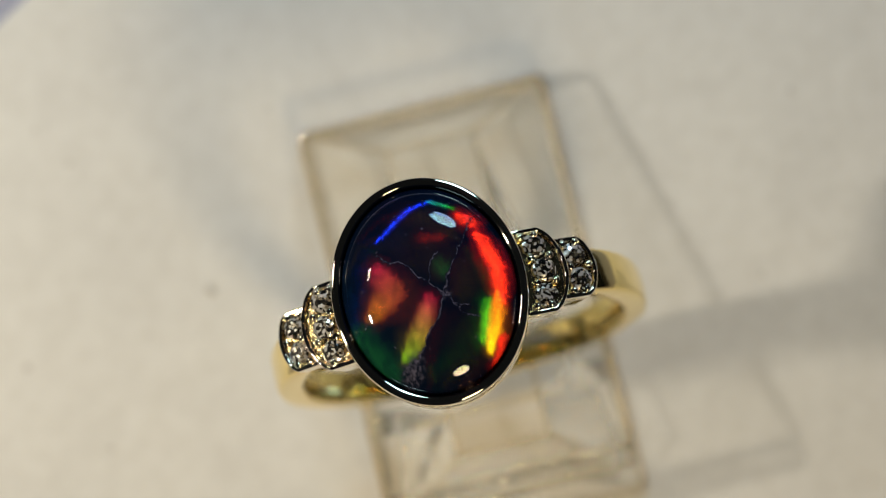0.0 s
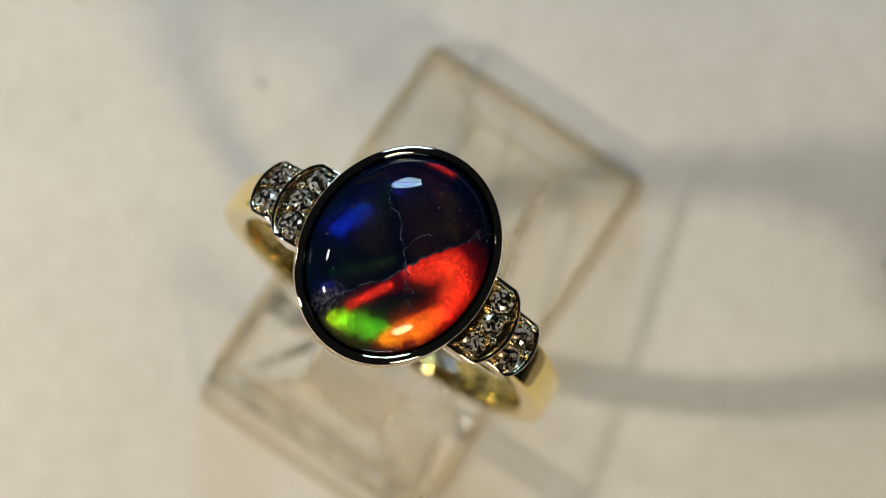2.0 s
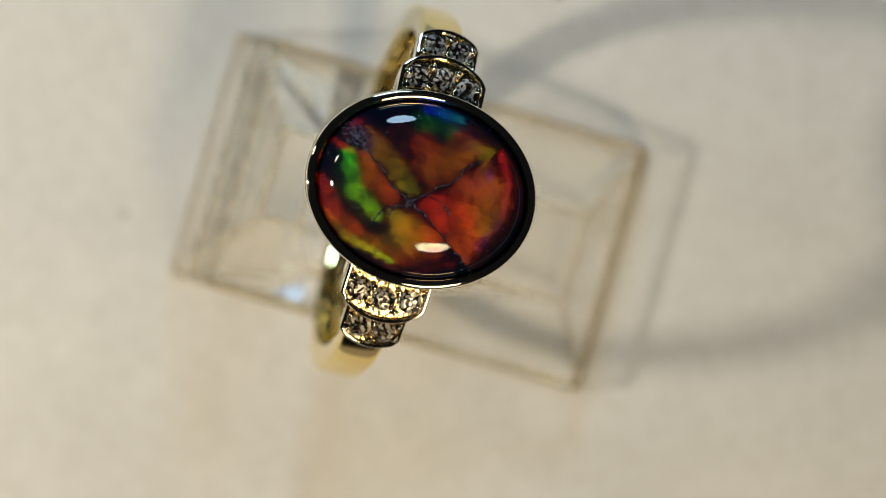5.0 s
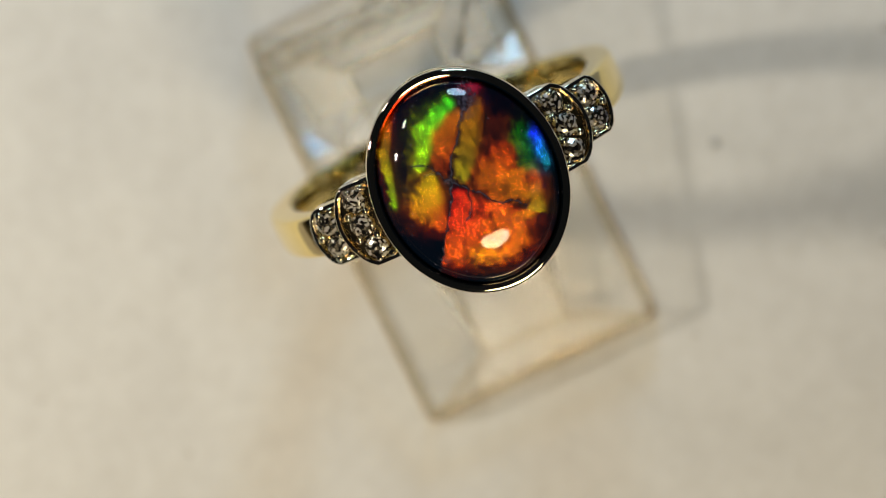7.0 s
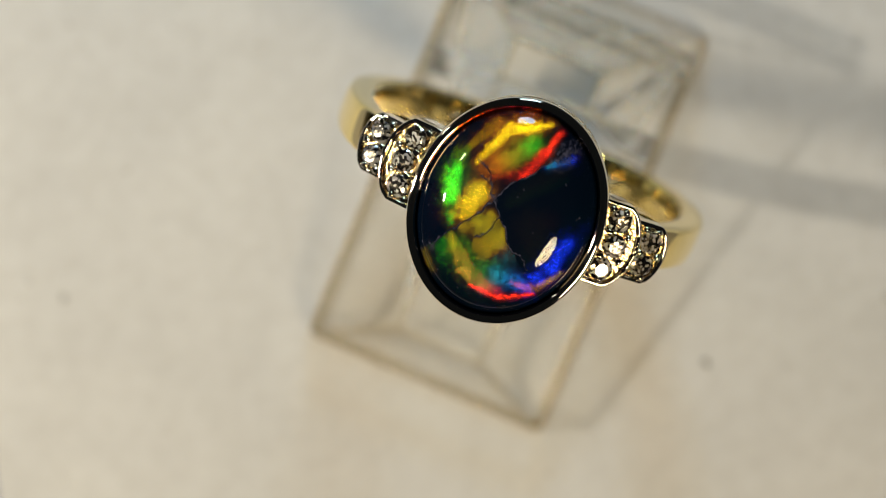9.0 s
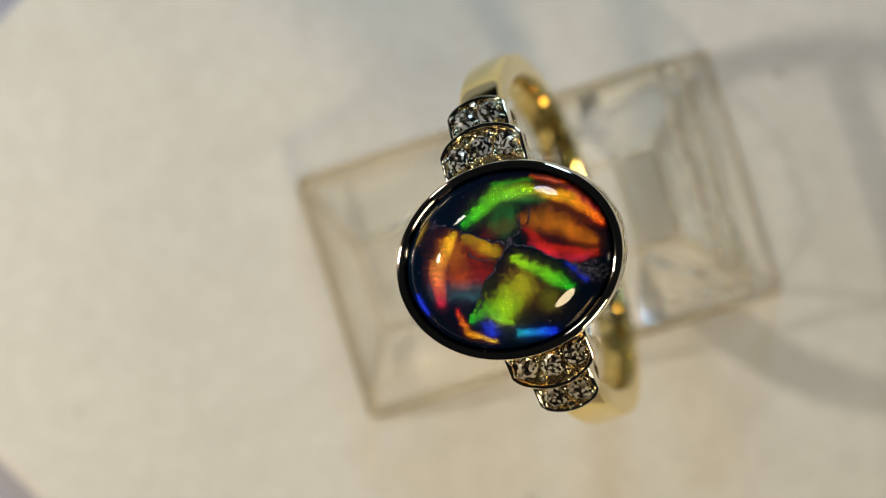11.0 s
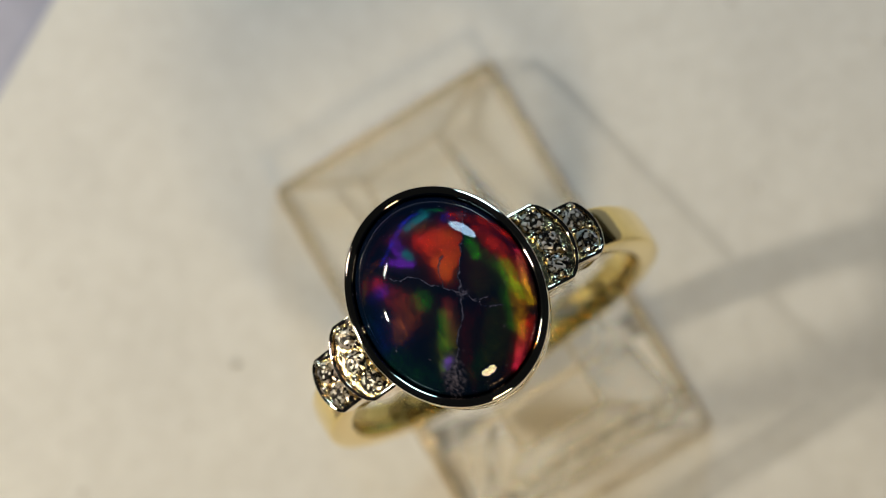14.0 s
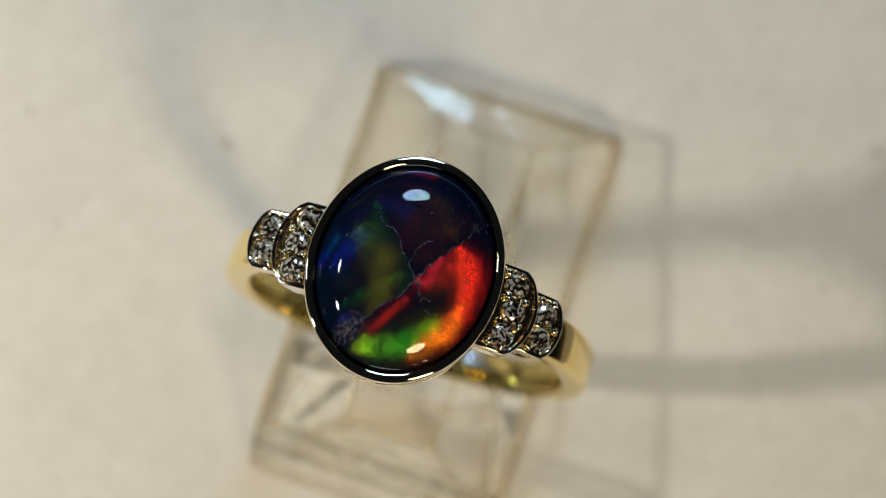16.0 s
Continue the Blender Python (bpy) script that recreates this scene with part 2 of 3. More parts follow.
def strip(p, q, r, name, label="", mat=EDGE_ROD):
    """A thin six-sided rod from p to q, in millimetres, added to outline an edge."""
    p, q = Vector(p) * MM, Vector(q) * MM
    turn = (q - p).to_track_quat("Z", "Y").to_matrix()
    bm = bmesh.new()
    secs = []
    for c, f in ((p, 0.5), (p + (q - p) * 0.02, 1.0), (q - (q - p) * 0.02, 1.0), (q, 0.5)):
        secs.append([c + turn @ Vector((f * r * MM * math.cos(math.pi * k / 3), f * r * MM * math.sin(math.pi * k / 3), 0)) for k in range(6)])
    rows = sweep(bm, secs)
    bm.faces.new(rows[0][::-1])
    bm.faces.new(rows[-1])
    bmesh.ops.recalc_face_normals(bm, faces=bm.faces[:])
    return part(name, bm, mat, block, label, smooth=False)


FOOT = [(-9.2, 9.7, 0.26), (7.4, 9.7, 0.26), (7.4, -18.8, 0.26), (-9.2, -18.8, 0.26)]
CROWN = [(-8.95, 9.35, 3.0), (7.15, 9.35, 3.0), (6.95, -14.85, 8.9), (-8.75, -14.85, 8.9)]
for i in range(4):
    j = (i + 1) % 4
    strip(FOOT[i], FOOT[j], 0.26, "bottom_edge_rod")
    strip(CROWN[i], CROWN[j], 0.28 if i != 2 else 0.40, "top_edge_rod", mat=EDGE_ROD if i != 2 else WAVY_ROD)
    strip(FOOT[i], CROWN[i], 0.24, "corner_edge_rod")
# second bumpy rod, added for sparkle along the ridge
strip((6.95, -16.0, 8.9), (-8.75, -16.0, 8.9), 0.36, "top_edge_rod", "wavy rod added to sparkle along the top edge", WAVY_ROD)
HIP_LOW = [(-8.7, 9.3, 0.6), (6.9, 9.3, 0.6), (6.9, -17.9, 0.6), (-8.7, -17.9, 0.6)]
HIP_TOP = [(-3.8, 7.0, 2.15), (2.1, 7.0, 2.15), (2.1, -13.2, 6.9), (-3.8, -13.2, 6.9)]
for i in range(4):
    strip(HIP_LOW[i], HIP_TOP[i], 0.16, "inner_ridge_rod")
    strip(HIP_TOP[i], HIP_TOP[(i + 1) % 4], 0.14, "inner_edge_rod")


def skin(name, corners, label=""):
    """A thin sheet added over one face so the stand casts faint shade."""
    bm = bmesh.new()
    vs = [Vector(c) * MM for c in corners]
    n = (vs[1] - vs[0]).cross(vs[2] - vs[0]).normalized() * 0.02 * MM
    if n.z < 0:
        n = -n
    lo, hi = [bm.verts.new(v + 2 * n) for v in vs], [bm.verts.new(v + 3 * n) for v in vs]
    bm.faces.new(lo)
    bm.faces.new(hi)
    for i in range(4):
        bm.faces.new((lo[i], lo[(i + 1) % 4], hi[(i + 1) % 4], hi[i]))
    bmesh.ops.recalc_face_normals(bm, faces=bm.faces[:])
    return part(name, bm, SHADE_SHEET, block, label, smooth=False)


skin("end_shade_sheet", [(-9.0, -18.65, 0.5), (7.2, -18.65, 0.5), (6.8, -16.2, 8.7), (-8.6, -16.2, 8.7)])
skin("front_shade_sheet", [(-8.8, 9.0, 3.2), (7.0, 9.0, 3.2), (6.85, -7.4, 7.18), (-8.65, -7.4, 7.18)])
skin("rear_shade_sheet", [(-8.65, -11.4, 8.15), (6.85, -11.4, 8.15), (6.8, -14.5, 8.95), (-8.6, -14.5, 8.95)])

skin("ridge_shade_sheet", [(-8.6, -15.9, 9.0), (6.8, -15.9, 9.0), (6.8, -14.9, 9.0), (-8.6, -14.9, 9.0)])
skin("thin_end_shade_sheet", [(-9.0, 9.75, 0.4), (7.2, 9.75, 0.4), (7.0, 9.45, 2.9), (-8.8, 9.45, 2.9)])
skin("side_shade_sheet", [(-9.25, 9.5, 0.4), (-9.25, -18.5, 0.4), (-8.85, -15.2, 8.6), (-9.05, 9.2, 2.9)])
skin("side_shade_sheet", [(7.45, 9.5, 0.4), (7.45, -18.5, 0.4), (7.05, -15.2, 8.6), (7.25, 9.2, 2.9)])

# ---- the ring ----
RING_TURN = 14.9
HEAD = Vector((-0.00135, -0.00269, 0.0270))
RING = Matrix.Translation(HEAD) @ pose(0, 0, 0, 0, 0, RING_TURN) @ pose(0, 0, 0, -LEAN, 0, 0)
ring = empty("ring", RING)
tagged(ring, "yellow gold ring with an oval dark opal and stepped diamond shoulders", "ring")
EA, EB = 5.21, 6.21       # outer half axes of the bezel, across and along the finger


def ell(r_off, z, n=128):
    return [((EA + r_off) * math.cos(2 * math.pi * i / n) * MM, (EB + r_off) * math.sin(2 * math.pi * i / n) * MM, z * MM) for i in range(n)]


bm = bmesh.new()
prof = [(-1.1, -2.7), (-0.25, -2.7), (-0.12, -2.4), (-0.03, -1.2), (0.0, -0.30), (-0.012, -0.18), (-0.065, -0.065), (-0.12, -0.025), (-0.21, -0.003), (-0.31, 0.0), (-0.40, -0.02),
        (-0.48, -0.07), (-0.53, -0.16), (-0.555, -0.32), (-0.56, -0.5), (-0.58, -0.9), (-1.1, -1.0)]
sweep(bm, [ell(o, z) for o, z in prof], close_path=True)
bezel = part("bezel", bm, PALE, ring, "polished pale gold bezel")

# opal: a dense dome whose vertices carry the painted flashes and their lies
OA, OB = EA - 0.48, EB - 0.48
DOME = 1.95
SEAT = -0.60             # the girdle, below the bezel's lip


def opal():
    rings, segs = 170, 340
    rr = np.linspace(0.0, 1.0, rings + 1)[1:] ** 0.85
    ph = np.linspace(0, 2 * np.pi, segs, endpoint=False)
    R, P = np.meshgrid(rr, ph, indexing="ij")
    x = np.concatenate([[0.0], (R * np.cos(P) * OA).ravel()])
    y = np.concatenate([[0.0], (R * np.sin(P) * OB).ravel()])
    r = np.concatenate([[0.0], R.ravel()])
    z = SEAT + DOME * (1 - np.clip(r, 0, 0.9999) ** 3.6) ** 0.7
    verts = np.stack([x, y, z], 1) * MM
    faces = [(0, 1 + j, 1 + (j + 1) % segs) for j in range(segs)]
    for i in range(rings - 1):
        a, b = 1 + i * segs, 1 + (i + 1) * segs
        faces += [(a + j, b + j, b + (j + 1) % segs, a + (j + 1) % segs) for j in range(segs)]
    me = bpy.data.meshes.new("opal")
    me.from_pydata(verts.tolist(), [], faces)
    me.polygons.foreach_set("use_smooth", [True] * len(me.polygons))

    nz = np.array([noise.noise(Vector((a * 0.9, b * 0.9, 3.1))) for a, b in zip(x, y)])
    nz2 = np.array([noise.noise(Vector((a * 2.6, b * 2.6, 7.7))) for a, b in zip(x, y)])
    nz3 = np.array([noise.noise(Vector((a * 7.0, b * 2.0, 1.3))) for a, b in zip(x, y)])
    nz4 = np.array([noise.noise(Vector((a * 6.0, b * 6.0, 9.3))) for a, b in zip(x, y)])
    nz5 = np.array([noise.noise(Vector((a * 15.0, b * 15.0, 5.9))) for a, b in zip(x, y)])
    ang = np.arctan2(y, x)
    streak = np.array([noise.noise(Vector((math.cos(a) * 38, math.sin(a) * 38, b * 1.5))) for a, b in zip(ang, r)]) * np.clip((r - 0.3) / 0.35, 0, 1)
    # cracks from one junction divide the stone
    J = (0.85, -0.65)
    AC = (J, (1.2, 0.1), (2.2, 1.6), (2.9, 2.75), (3.5, 3.7))
    AB = (J, (0.1, 0.1), (-1.15, 1.5), (-2.4, 2.75), (-3.2, 3.5))
    BC = (J, (0.2, -1.85), (-0.75, -2.95), (-1.7, -4.3), (-2.2, -5.0))
    lines = [AC, AB[:3], BC, (J, (1.2, -1.3), (1.85, -1.65)), ((0.1, 0.1), (0.35, 0.9), (0.95, 1.5)), ((1.2, -1.3), (1.5, -2.0), (2.3, -2.3)), ((-1.15, 1.5), (-1.7, 1.6), (-2.1, 2.2))]
    wx, wy = x + 0.16 * nz2 + 0.06 * nz3, y + 0.16 * nz + 0.06 * nz4

    def along(line, px, py):
        """Distance to a line of points, and the share of its length at the nearest place."""
        d, share = np.full(x.shape, 99.0), np.zeros(x.shape)
        n = len(line) - 1
        for k, ((ax, ay), (bx, by)) in enumerate(zip(line, line[1:])):
            ux, uy = bx - ax, by - ay
            s = np.clip(((px - ax) * ux + (py - ay) * uy) / (ux * ux + uy * uy), 0, 1)
            e = np.hypot(px - ax - s * ux, py - ay - s * uy)
            share = np.where(e < d, (k + s) / n, share)
            d = np.minimum(d, e)
        return d, share
    crack = np.min([along(l, wx, wy)[0] for l in lines], 0)

    def azimuth(line):
        """The bearing of a crack as seen from the junction, by distance."""
        rho = np.hypot(wx - J[0], wy - J[1])
        return np.interp(rho, [math.hypot(a - J[0], b - J[1]) for a, b in line[1:]], [math.degrees(math.atan2(b - J[1], a - J[0])) % 360 for a, b in line[1:]])
    az = np.degrees(np.arctan2(wy - J[1], wx - J[0])) % 360
    ac, ab, bc = azimuth(AC), azimuth(AB), azimuth(BC)
    sect = {"A": (az > ac) & (az <= ab), "B": (az > ab) & (az <= bc), "*": np.ones(x.shape, bool)}
    sect["C"] = ~(sect["A"] | sect["B"])

    RED, ORANGE, EMBER, AMBER, UMBER = (1.0, 0.035, 0.012), (1.0, 0.14, 0.01), (1.0, 0.34, 0.01), (1.0, 0.80, 0.01), (0.7, 0.10, 0.02)
    LIME, GREEN, MOSS, OLIVE = (0.40, 1.0, 0.01), (0.03, 0.95, 0.03), (0.06, 0.80, 0.20), (0.55, 0.62, 0.02)
    BLUE, TEAL, VIOLET, ROSE = (0.01, 0.06, 2.4), (0.02, 0.62, 1.2), (0.28, 0.03, 1.9), (1.0, 0.03, 0.16)

    def soft(v, lo, hi):
        s = np.clip((v - lo) / (hi - lo), 0, 1)
        return s * s * (3 - 2 * s)
    rim = np.clip((0.985 - r) / 0.04, 0, 1)
    wedge_ = np.clip(1.5 - np.hypot((x + 1.75) * 1.1 - 0.3 * (y + 4.1), (y + 4.1) * 0.8) / 0.55 + 0.3 * nz4, 0, 1)      # grey potch at one end
    open_ = np.clip((crack - 0.02) / 0.05, 0, 1) * rim * (1 - 0.9 * wedge_)
    tints = np.zeros((LOBES, len(x), 4), np.float32)
    lies = np.zeros((LOBES, len(x), 3), np.float32)
    grain = np.clip(1 + 0.30 * nz2 + 0.12 * nz4 + 0.10 * nz5 + 0.60 * streak, 0.15, 2)
    bx_, by_ = x + 0.10 * nz2 + 0.09 * nz4 + 0.03 * nz5, y + 0.10 * nz + 0.09 * nz3 + 0.03 * nz5

    def paint_fire(turn, patch, line, width, first, last, power):
        """Paints one stroke of fire into the lobe for this turn; its hue drifts along it."""
        d, share = along(line, bx_, by_)
        taper = 1 - 0.45 * (2 * share - 1) ** 2 if len(line) > 2 else 1.0
        d = d / (width * taper) + 0.25 * nz2 + 0.22 * nz4 + 0.30 * streak
        m = (1 - soft(d, 0.15, 1.4)) * sect[patch]
        # a weak halo painted round the stroke
        halo = 0.07 * (1 - soft(d, 0.6, 2.6)) * sect[patch]
        i = LOBE_TURNS.index(turn)
        for ch in range(3):
            col = (first[ch] + (last[ch] - first[ch]) * share) * power ** 1.8
            col = col * (1 + (0.25, -0.35, 0.1)[ch] * soft(d, 0.5, 1.3))
            tints[i, :, ch] = tints[i, :, ch] * (1 - m) + col * np.maximum(m, halo * (1 - m))
    paint_fire(0, "B", ((-2.29, 1.37), (-1.93, 0), (-3.1, -0.86)), 0.82, ROSE, EMBER, 0.45)
    paint_fire(0, "B", ((-0.01, -0.84), (-0.86, -2.43), (-1.92, -3.46)), 0.65, ROSE, LIME, 0.42)
    paint_fire(0, "B", ((-4.03, -1.69), (-3.02, -3.8)), 0.88, MOSS, MOSS, 0.14)
    paint_fire(0, "A", ((0.35, 2.5), (1.35, 2.24)), 0.29, RED, RED, 0.2)
    paint_fire(0, "A", ((0.99, 0.75), (1.2, 0.38)), 0.53, MOSS, MOSS, 0.12)
    paint_fire(0, "A", ((-2.04, 2.91), (-0.06, 4.14), (1.2, 4.4)), 0.15, BLUE, BLUE, 0.8)
    paint_fire(0, "A", ((1.2, 4.4), (2.27, 3.72)), 0.12, TEAL, GREEN, 0.5)
    paint_fire(0, "*", ((2.59, 3.13), (3.09, 2.7)), 0.35, RED, RED, 0.8)
    paint_fire(0, "C", ((2.88, -1.85), (2.34, -3.49)), 0.41, GREEN, GREEN, 0.5)
    paint_fire(0, "C", ((3.23, 2), (3.76, 0.15), (3.59, -1.66)), 0.44, RED, RED, 1)
    paint_fire(0, "C", ((3.5, -1.35), (3.02, -2.75), (2.36, -4.05)), 0.38, ORANGE, AMBER, 0.8)
    paint_fire(0, "C", ((3.12, -3.6), (2.45, -4.84)), 0.24, RED, RED, 0.6)
    paint_fire(24, "B", ((-1.82, 1.12), (0.28, -0.69)), 1.18, MOSS, MOSS, 0.14)
    paint_fire(24, "B", ((-1.02, 0.01), (-0.57, -2.62)), 0.76, OLIVE, OLIVE, 0.35)
    paint_fire(24, "B", ((-3.53, -1.18), (-3.35, -1.52)), 0.35, BLUE, BLUE, 0.25)
    paint_fire(24, "A", ((-1.21, 2.78), (-0.89, 2.67)), 0.59, BLUE, BLUE, 0.15)
    paint_fire(24, "C", ((2.53, -2.64), (1.26, -3.89)), 0.59, LIME, GREEN, 0.5)
    paint_fire(24, "C", ((2.44, 1.54), (3.3, 0.82), (3.49, -1.24)), 0.59, RED, RED, 1)
    paint_fire(24, "C", ((3.49, -1.24), (3.14, -2.77), (2.4, -3.65)), 0.44, ORANGE, EMBER, 0.9)
    paint_fire(24, "C", ((1.67, 0.77), (1.43, -0.79)), 0.24, ROSE, ROSE, 0.6)
    paint_fire(24, "C", ((-0.89, -4.31), (-0.77, -4.76)), 0.18, LIME, LIME, 0.8)
    paint_fire(48, "C", ((1.95, -3.92), (-0.07, -4.56), (-0.98, -4.77)), 0.65, GREEN, LIME, 0.86)
    paint_fire(48, "C", ((1.18, -0.66), (2.72, 0.77), (3.44, 0.24), (3.75, -1.28)), 0.97, RED, RED, 1.08)
    paint_fire(48, "C", ((3.75, -1.28), (3.01, -2.86), (1.86, -4.3)), 0.65, RED, EMBER, 1.08)
    paint_fire(48, "C", ((0.61, -1.93), (-0.54, -3.87)), 0.24, RED, RED, 0.86)
    paint_fire(48, "B", ((-3.26, -0.83), (-2.76, 0.53)), 0.53, BLUE, BLUE, 0.54)
    paint_fire(48, "A", ((-2.04, 2.68), (-1.83, 2.62)), 0.35, BLUE, BLUE, 0.38)
    paint_fire(48, "B", ((-2.15, -3.8), (-1.93, -3.62)), 0.29, BLUE, BLUE, 0.32)
    paint_fire(48, "A", ((-1.34, 4.98), (0.04, 5.04)), 0.18, RED, RED, 0.65)
    paint_fire(72, "C", ((0.1, -4.18), (1.37, -2.25)), 0.47, EMBER, EMBER, 0.22)
    paint_fire(72, "C", ((1.9, -0.85), (2.28, 0.32), (3.08, 1.08)), 0.82, RED, RED, 1.12)
    paint_fire(72, "C", ((-0.98, -5.16), (-0.63, -3.72), (0.51, -1.71)), 0.35, RED, RED, 1.12)
    paint_fire(72, "C", ((-0.32, -5.23), (1.51, -4.36), (3.06, -2.23), (3.58, 0.26)), 0.59, ORANGE, RED, 1.12)
    paint_fire(72, "C", ((-0.93, -5.18), (-0.7, -5.26)), 0.24, LIME, LIME, 0.78)
    paint_fire(72, "A", ((-2.03, 2.44), (-0.03, 4.02)), 1.03, BLUE, BLUE, 0.5)
    paint_fire(72, "B", ((-3.09, -0.39), (-2.65, -1.39)), 1.32, BLUE, BLUE, 0.09)
    paint_fire(72, "A", ((-2.49, 4.35), (-0.93, 5.13), (0.28, 4.6)), 0.24, RED, RED, 0.9)
    paint_fire(72, "B", ((-0.97, -3.17), (-1.58, -3.8)), 0.24, BLUE, BLUE, 0.39)
    paint_fire(96, "C", ((1.9, -0.47), (2.4, 0.98)), 0.71, ORANGE, ORANGE, 0.76)
    paint_fire(96, "C", ((0.82, -5.35), (2.33, -4.27), (3.22, -2.37)), 0.50, RED, ORANGE, 1.08)
    paint_fire(96, "C", ((3.22, -2.37), (3.63, -0.64), (2.92, 1.54)), 0.65, EMBER, ORANGE, 0.86)
    paint_fire(96, "C", ((2.73, -1.17), (2.97, -0.74)), 0.47, OLIVE, OLIVE, 0.54)
    paint_fire(96, "C", ((-1.28, -5.31), (-0.88, -3.58)), 0.15, RED, RED, 1.08)
    paint_fire(96, "C", ((-0.6, -3.34), (0.53, -1.76)), 0.12, RED, RED, 0.76)
    paint_fire(96, "A", ((-3.35, 3.29), (-1.67, 4.16), (0.17, 4.29)), 0.32, RED, ROSE, 1.08)
    paint_fire(96, "A", ((0.46, 4.24), (2.16, 3.53)), 0.24, VIOLET, VIOLET, 0.38)
    paint_fire(96, "A", ((-1.64, 2.99), (-1.54, 3.07)), 0.24, BLUE, BLUE, 0.43)
    paint_fire(96, "C", ((4.15, 0.88), (3.35, 2.47)), 0.24, RED, RED, 0.43)
    paint_fire(156, "C", ((-0.9, -4.32), (0.69, -3.76), (1.9, -2.12)), 0.57, GREEN, LIME, 1.5)
    paint_fire(156, "C", ((-1.08, -3.65), (0.3, -2.73), (0.76, -1.6)), 0.68, EMBER, ORANGE, 1.12)
    paint_fire(156, "C", ((1.76, -1.27), (2.57, -0), (2.25, 1.01)), 0.87, AMBER, ORANGE, 1.35)
    paint_fire(156, "C", ((2.05, -5.2), (3.3, -3.45), (4.04, -0.66)), 0.28, RED, LIME, 1.35)
    paint_fire(156, "B", ((-2.52, -1.94), (-2.39, -1.31)), 0.94, UMBER, UMBER, 0.38)
    paint_fire(156, "B", ((-2.11, -3.72), (-0.65, -1.97), (0.14, -0.73)), 0.68, EMBER, OLIVE, 1.05)
    paint_fire(156, "B", ((-3.45, -1.15), (-3.23, 0.54)), 0.68, GREEN, GREEN, 0.52)
    paint_fire(156, "B", ((-2.25, -0.67), (-1.3, 0.06), (-2.73, 1.64)), 1.12, ORANGE, EMBER, 1.2)
    paint_fire(156, "B", ((-4.24, -0.82), (-4.01, 0.87)), 0.33, BLUE, TEAL, 1.35)
    paint_fire(156, "B", ((-2.98, 1.09), (-2.57, 2.88)), 0.51, ORANGE, AMBER, 1.05)
    paint_fire(156, "A", ((0.94, 0.52), (0.98, 2.03), (2.38, 2.91)), 1.36, RED, ORANGE, 1.5)
    paint_fire(156, "A", ((-0.85, 1.59), (-0.63, 3.37), (1.03, 3.59)), 1.18, ORANGE, EMBER, 1.5)
    paint_fire(156, "A", ((-2.33, 2.67), (-0.94, 2.45)), 0.33, EMBER, ORANGE, 1.2)
    paint_fire(156, "*", ((-1.91, -4.58), (-2.46, -4.31)), 0.28, ROSE, ROSE, 1.05)
    paint_fire(181, "C", ((0.46, -3.13), (0.43, -2.67)), 0.85, OLIVE, MOSS, 0.49)
    paint_fire(181, "C", ((-0.99, -4.62), (0.75, -4.34), (1.88, -2.87), (2.46, -1.8)), 0.47, LIME, AMBER, 1.23)
    paint_fire(181, "C", ((-0.86, -3.81), (-0.02, -2.11), (0.72, -1.54)), 0.30, ORANGE, ORANGE, 1.23)
    paint_fire(181, "C", ((2.54, -0.92), (2.55, 0.31)), 0.75, AMBER, EMBER, 1.23)
    paint_fire(181, "C", ((1.33, -0.94), (1.55, 0.54)), 0.33, ORANGE, ORANGE, 1.11)
    paint_fire(181, "C", ((3.73, -3.39), (4.25, -1.15)), 0.17, RED, RED, 0.86)
    paint_fire(181, "B", ((-0.3, -0.21), (-1.92, 1.77)), 0.75, GREEN, GREEN, 0.25)
    paint_fire(181, "B", ((-2.29, -3.83), (-0.94, -2.77), (-0.09, -1.18)), 0.54, GREEN, LIME, 0.62)
    paint_fire(181, "B", ((-1.23, -2.69), (-1.18, -2.26)), 0.61, OLIVE, OLIVE, 0.49)
    paint_fire(181, "B", ((-1.78, -0.13), (-2.56, 1.66)), 0.85, EMBER, OLIVE, 0.62)
    paint_fire(181, "B", ((-3.21, -0.31), (-3.07, 1.51)), 0.47, TEAL, TEAL, 0.49)
    paint_fire(181, "B", ((-4, -0.92), (-3.78, 0.52)), 0.28, BLUE, BLUE, 1.23)
    paint_fire(181, "B", ((-2.21, 2.5), (-2.48, 2.66)), 0.40, TEAL, TEAL, 0.49)
    paint_fire(181, "A", ((0.84, 0.72), (-0.57, 1.09)), 0.75, ORANGE, EMBER, 1.11)
    paint_fire(181, "A", ((1.86, 2.35), (0, 2.18), (-2.03, 2.61)), 0.75, ORANGE, AMBER, 1.23)
    paint_fire(181, "A", ((2.02, 2.98), (0.66, 3.63)), 0.68, EMBER, AMBER, 1.23)
    paint_fire(181, "A", ((0.13, 4.66), (-1.89, 4.66)), 0.14, RED, RED, 0.86)
    paint_fire(205, "C", ((0.02, -4.04), (1.33, -2.37)), 0.68, GREEN, EMBER, 0.62)
    paint_fire(205, "C", ((-0.49, -5.21), (1.41, -4.34), (2.35, -2.16)), 0.33, AMBER, AMBER, 1.25)
    paint_fire(205, "C", ((-0.75, -3.89), (-0.15, -2.34)), 0.28, RED, RED, 0.88)
    paint_fire(205, "C", ((-1.11, -5.02), (-0.87, -4.04)), 0.14, RED, RED, 1.25)
    paint_fire(205, "C", ((3.27, -1.35), (2.87, 0.05)), 0.44, GREEN, GREEN, 1.25)
    paint_fire(205, "C", ((1.66, -0.82), (2.04, 0.47)), 0.61, AMBER, AMBER, 1)
    paint_fire(205, "A", ((1.99, 2.64), (-0.2, 3.13)), 1.01, GREEN, GREEN, 0.38)
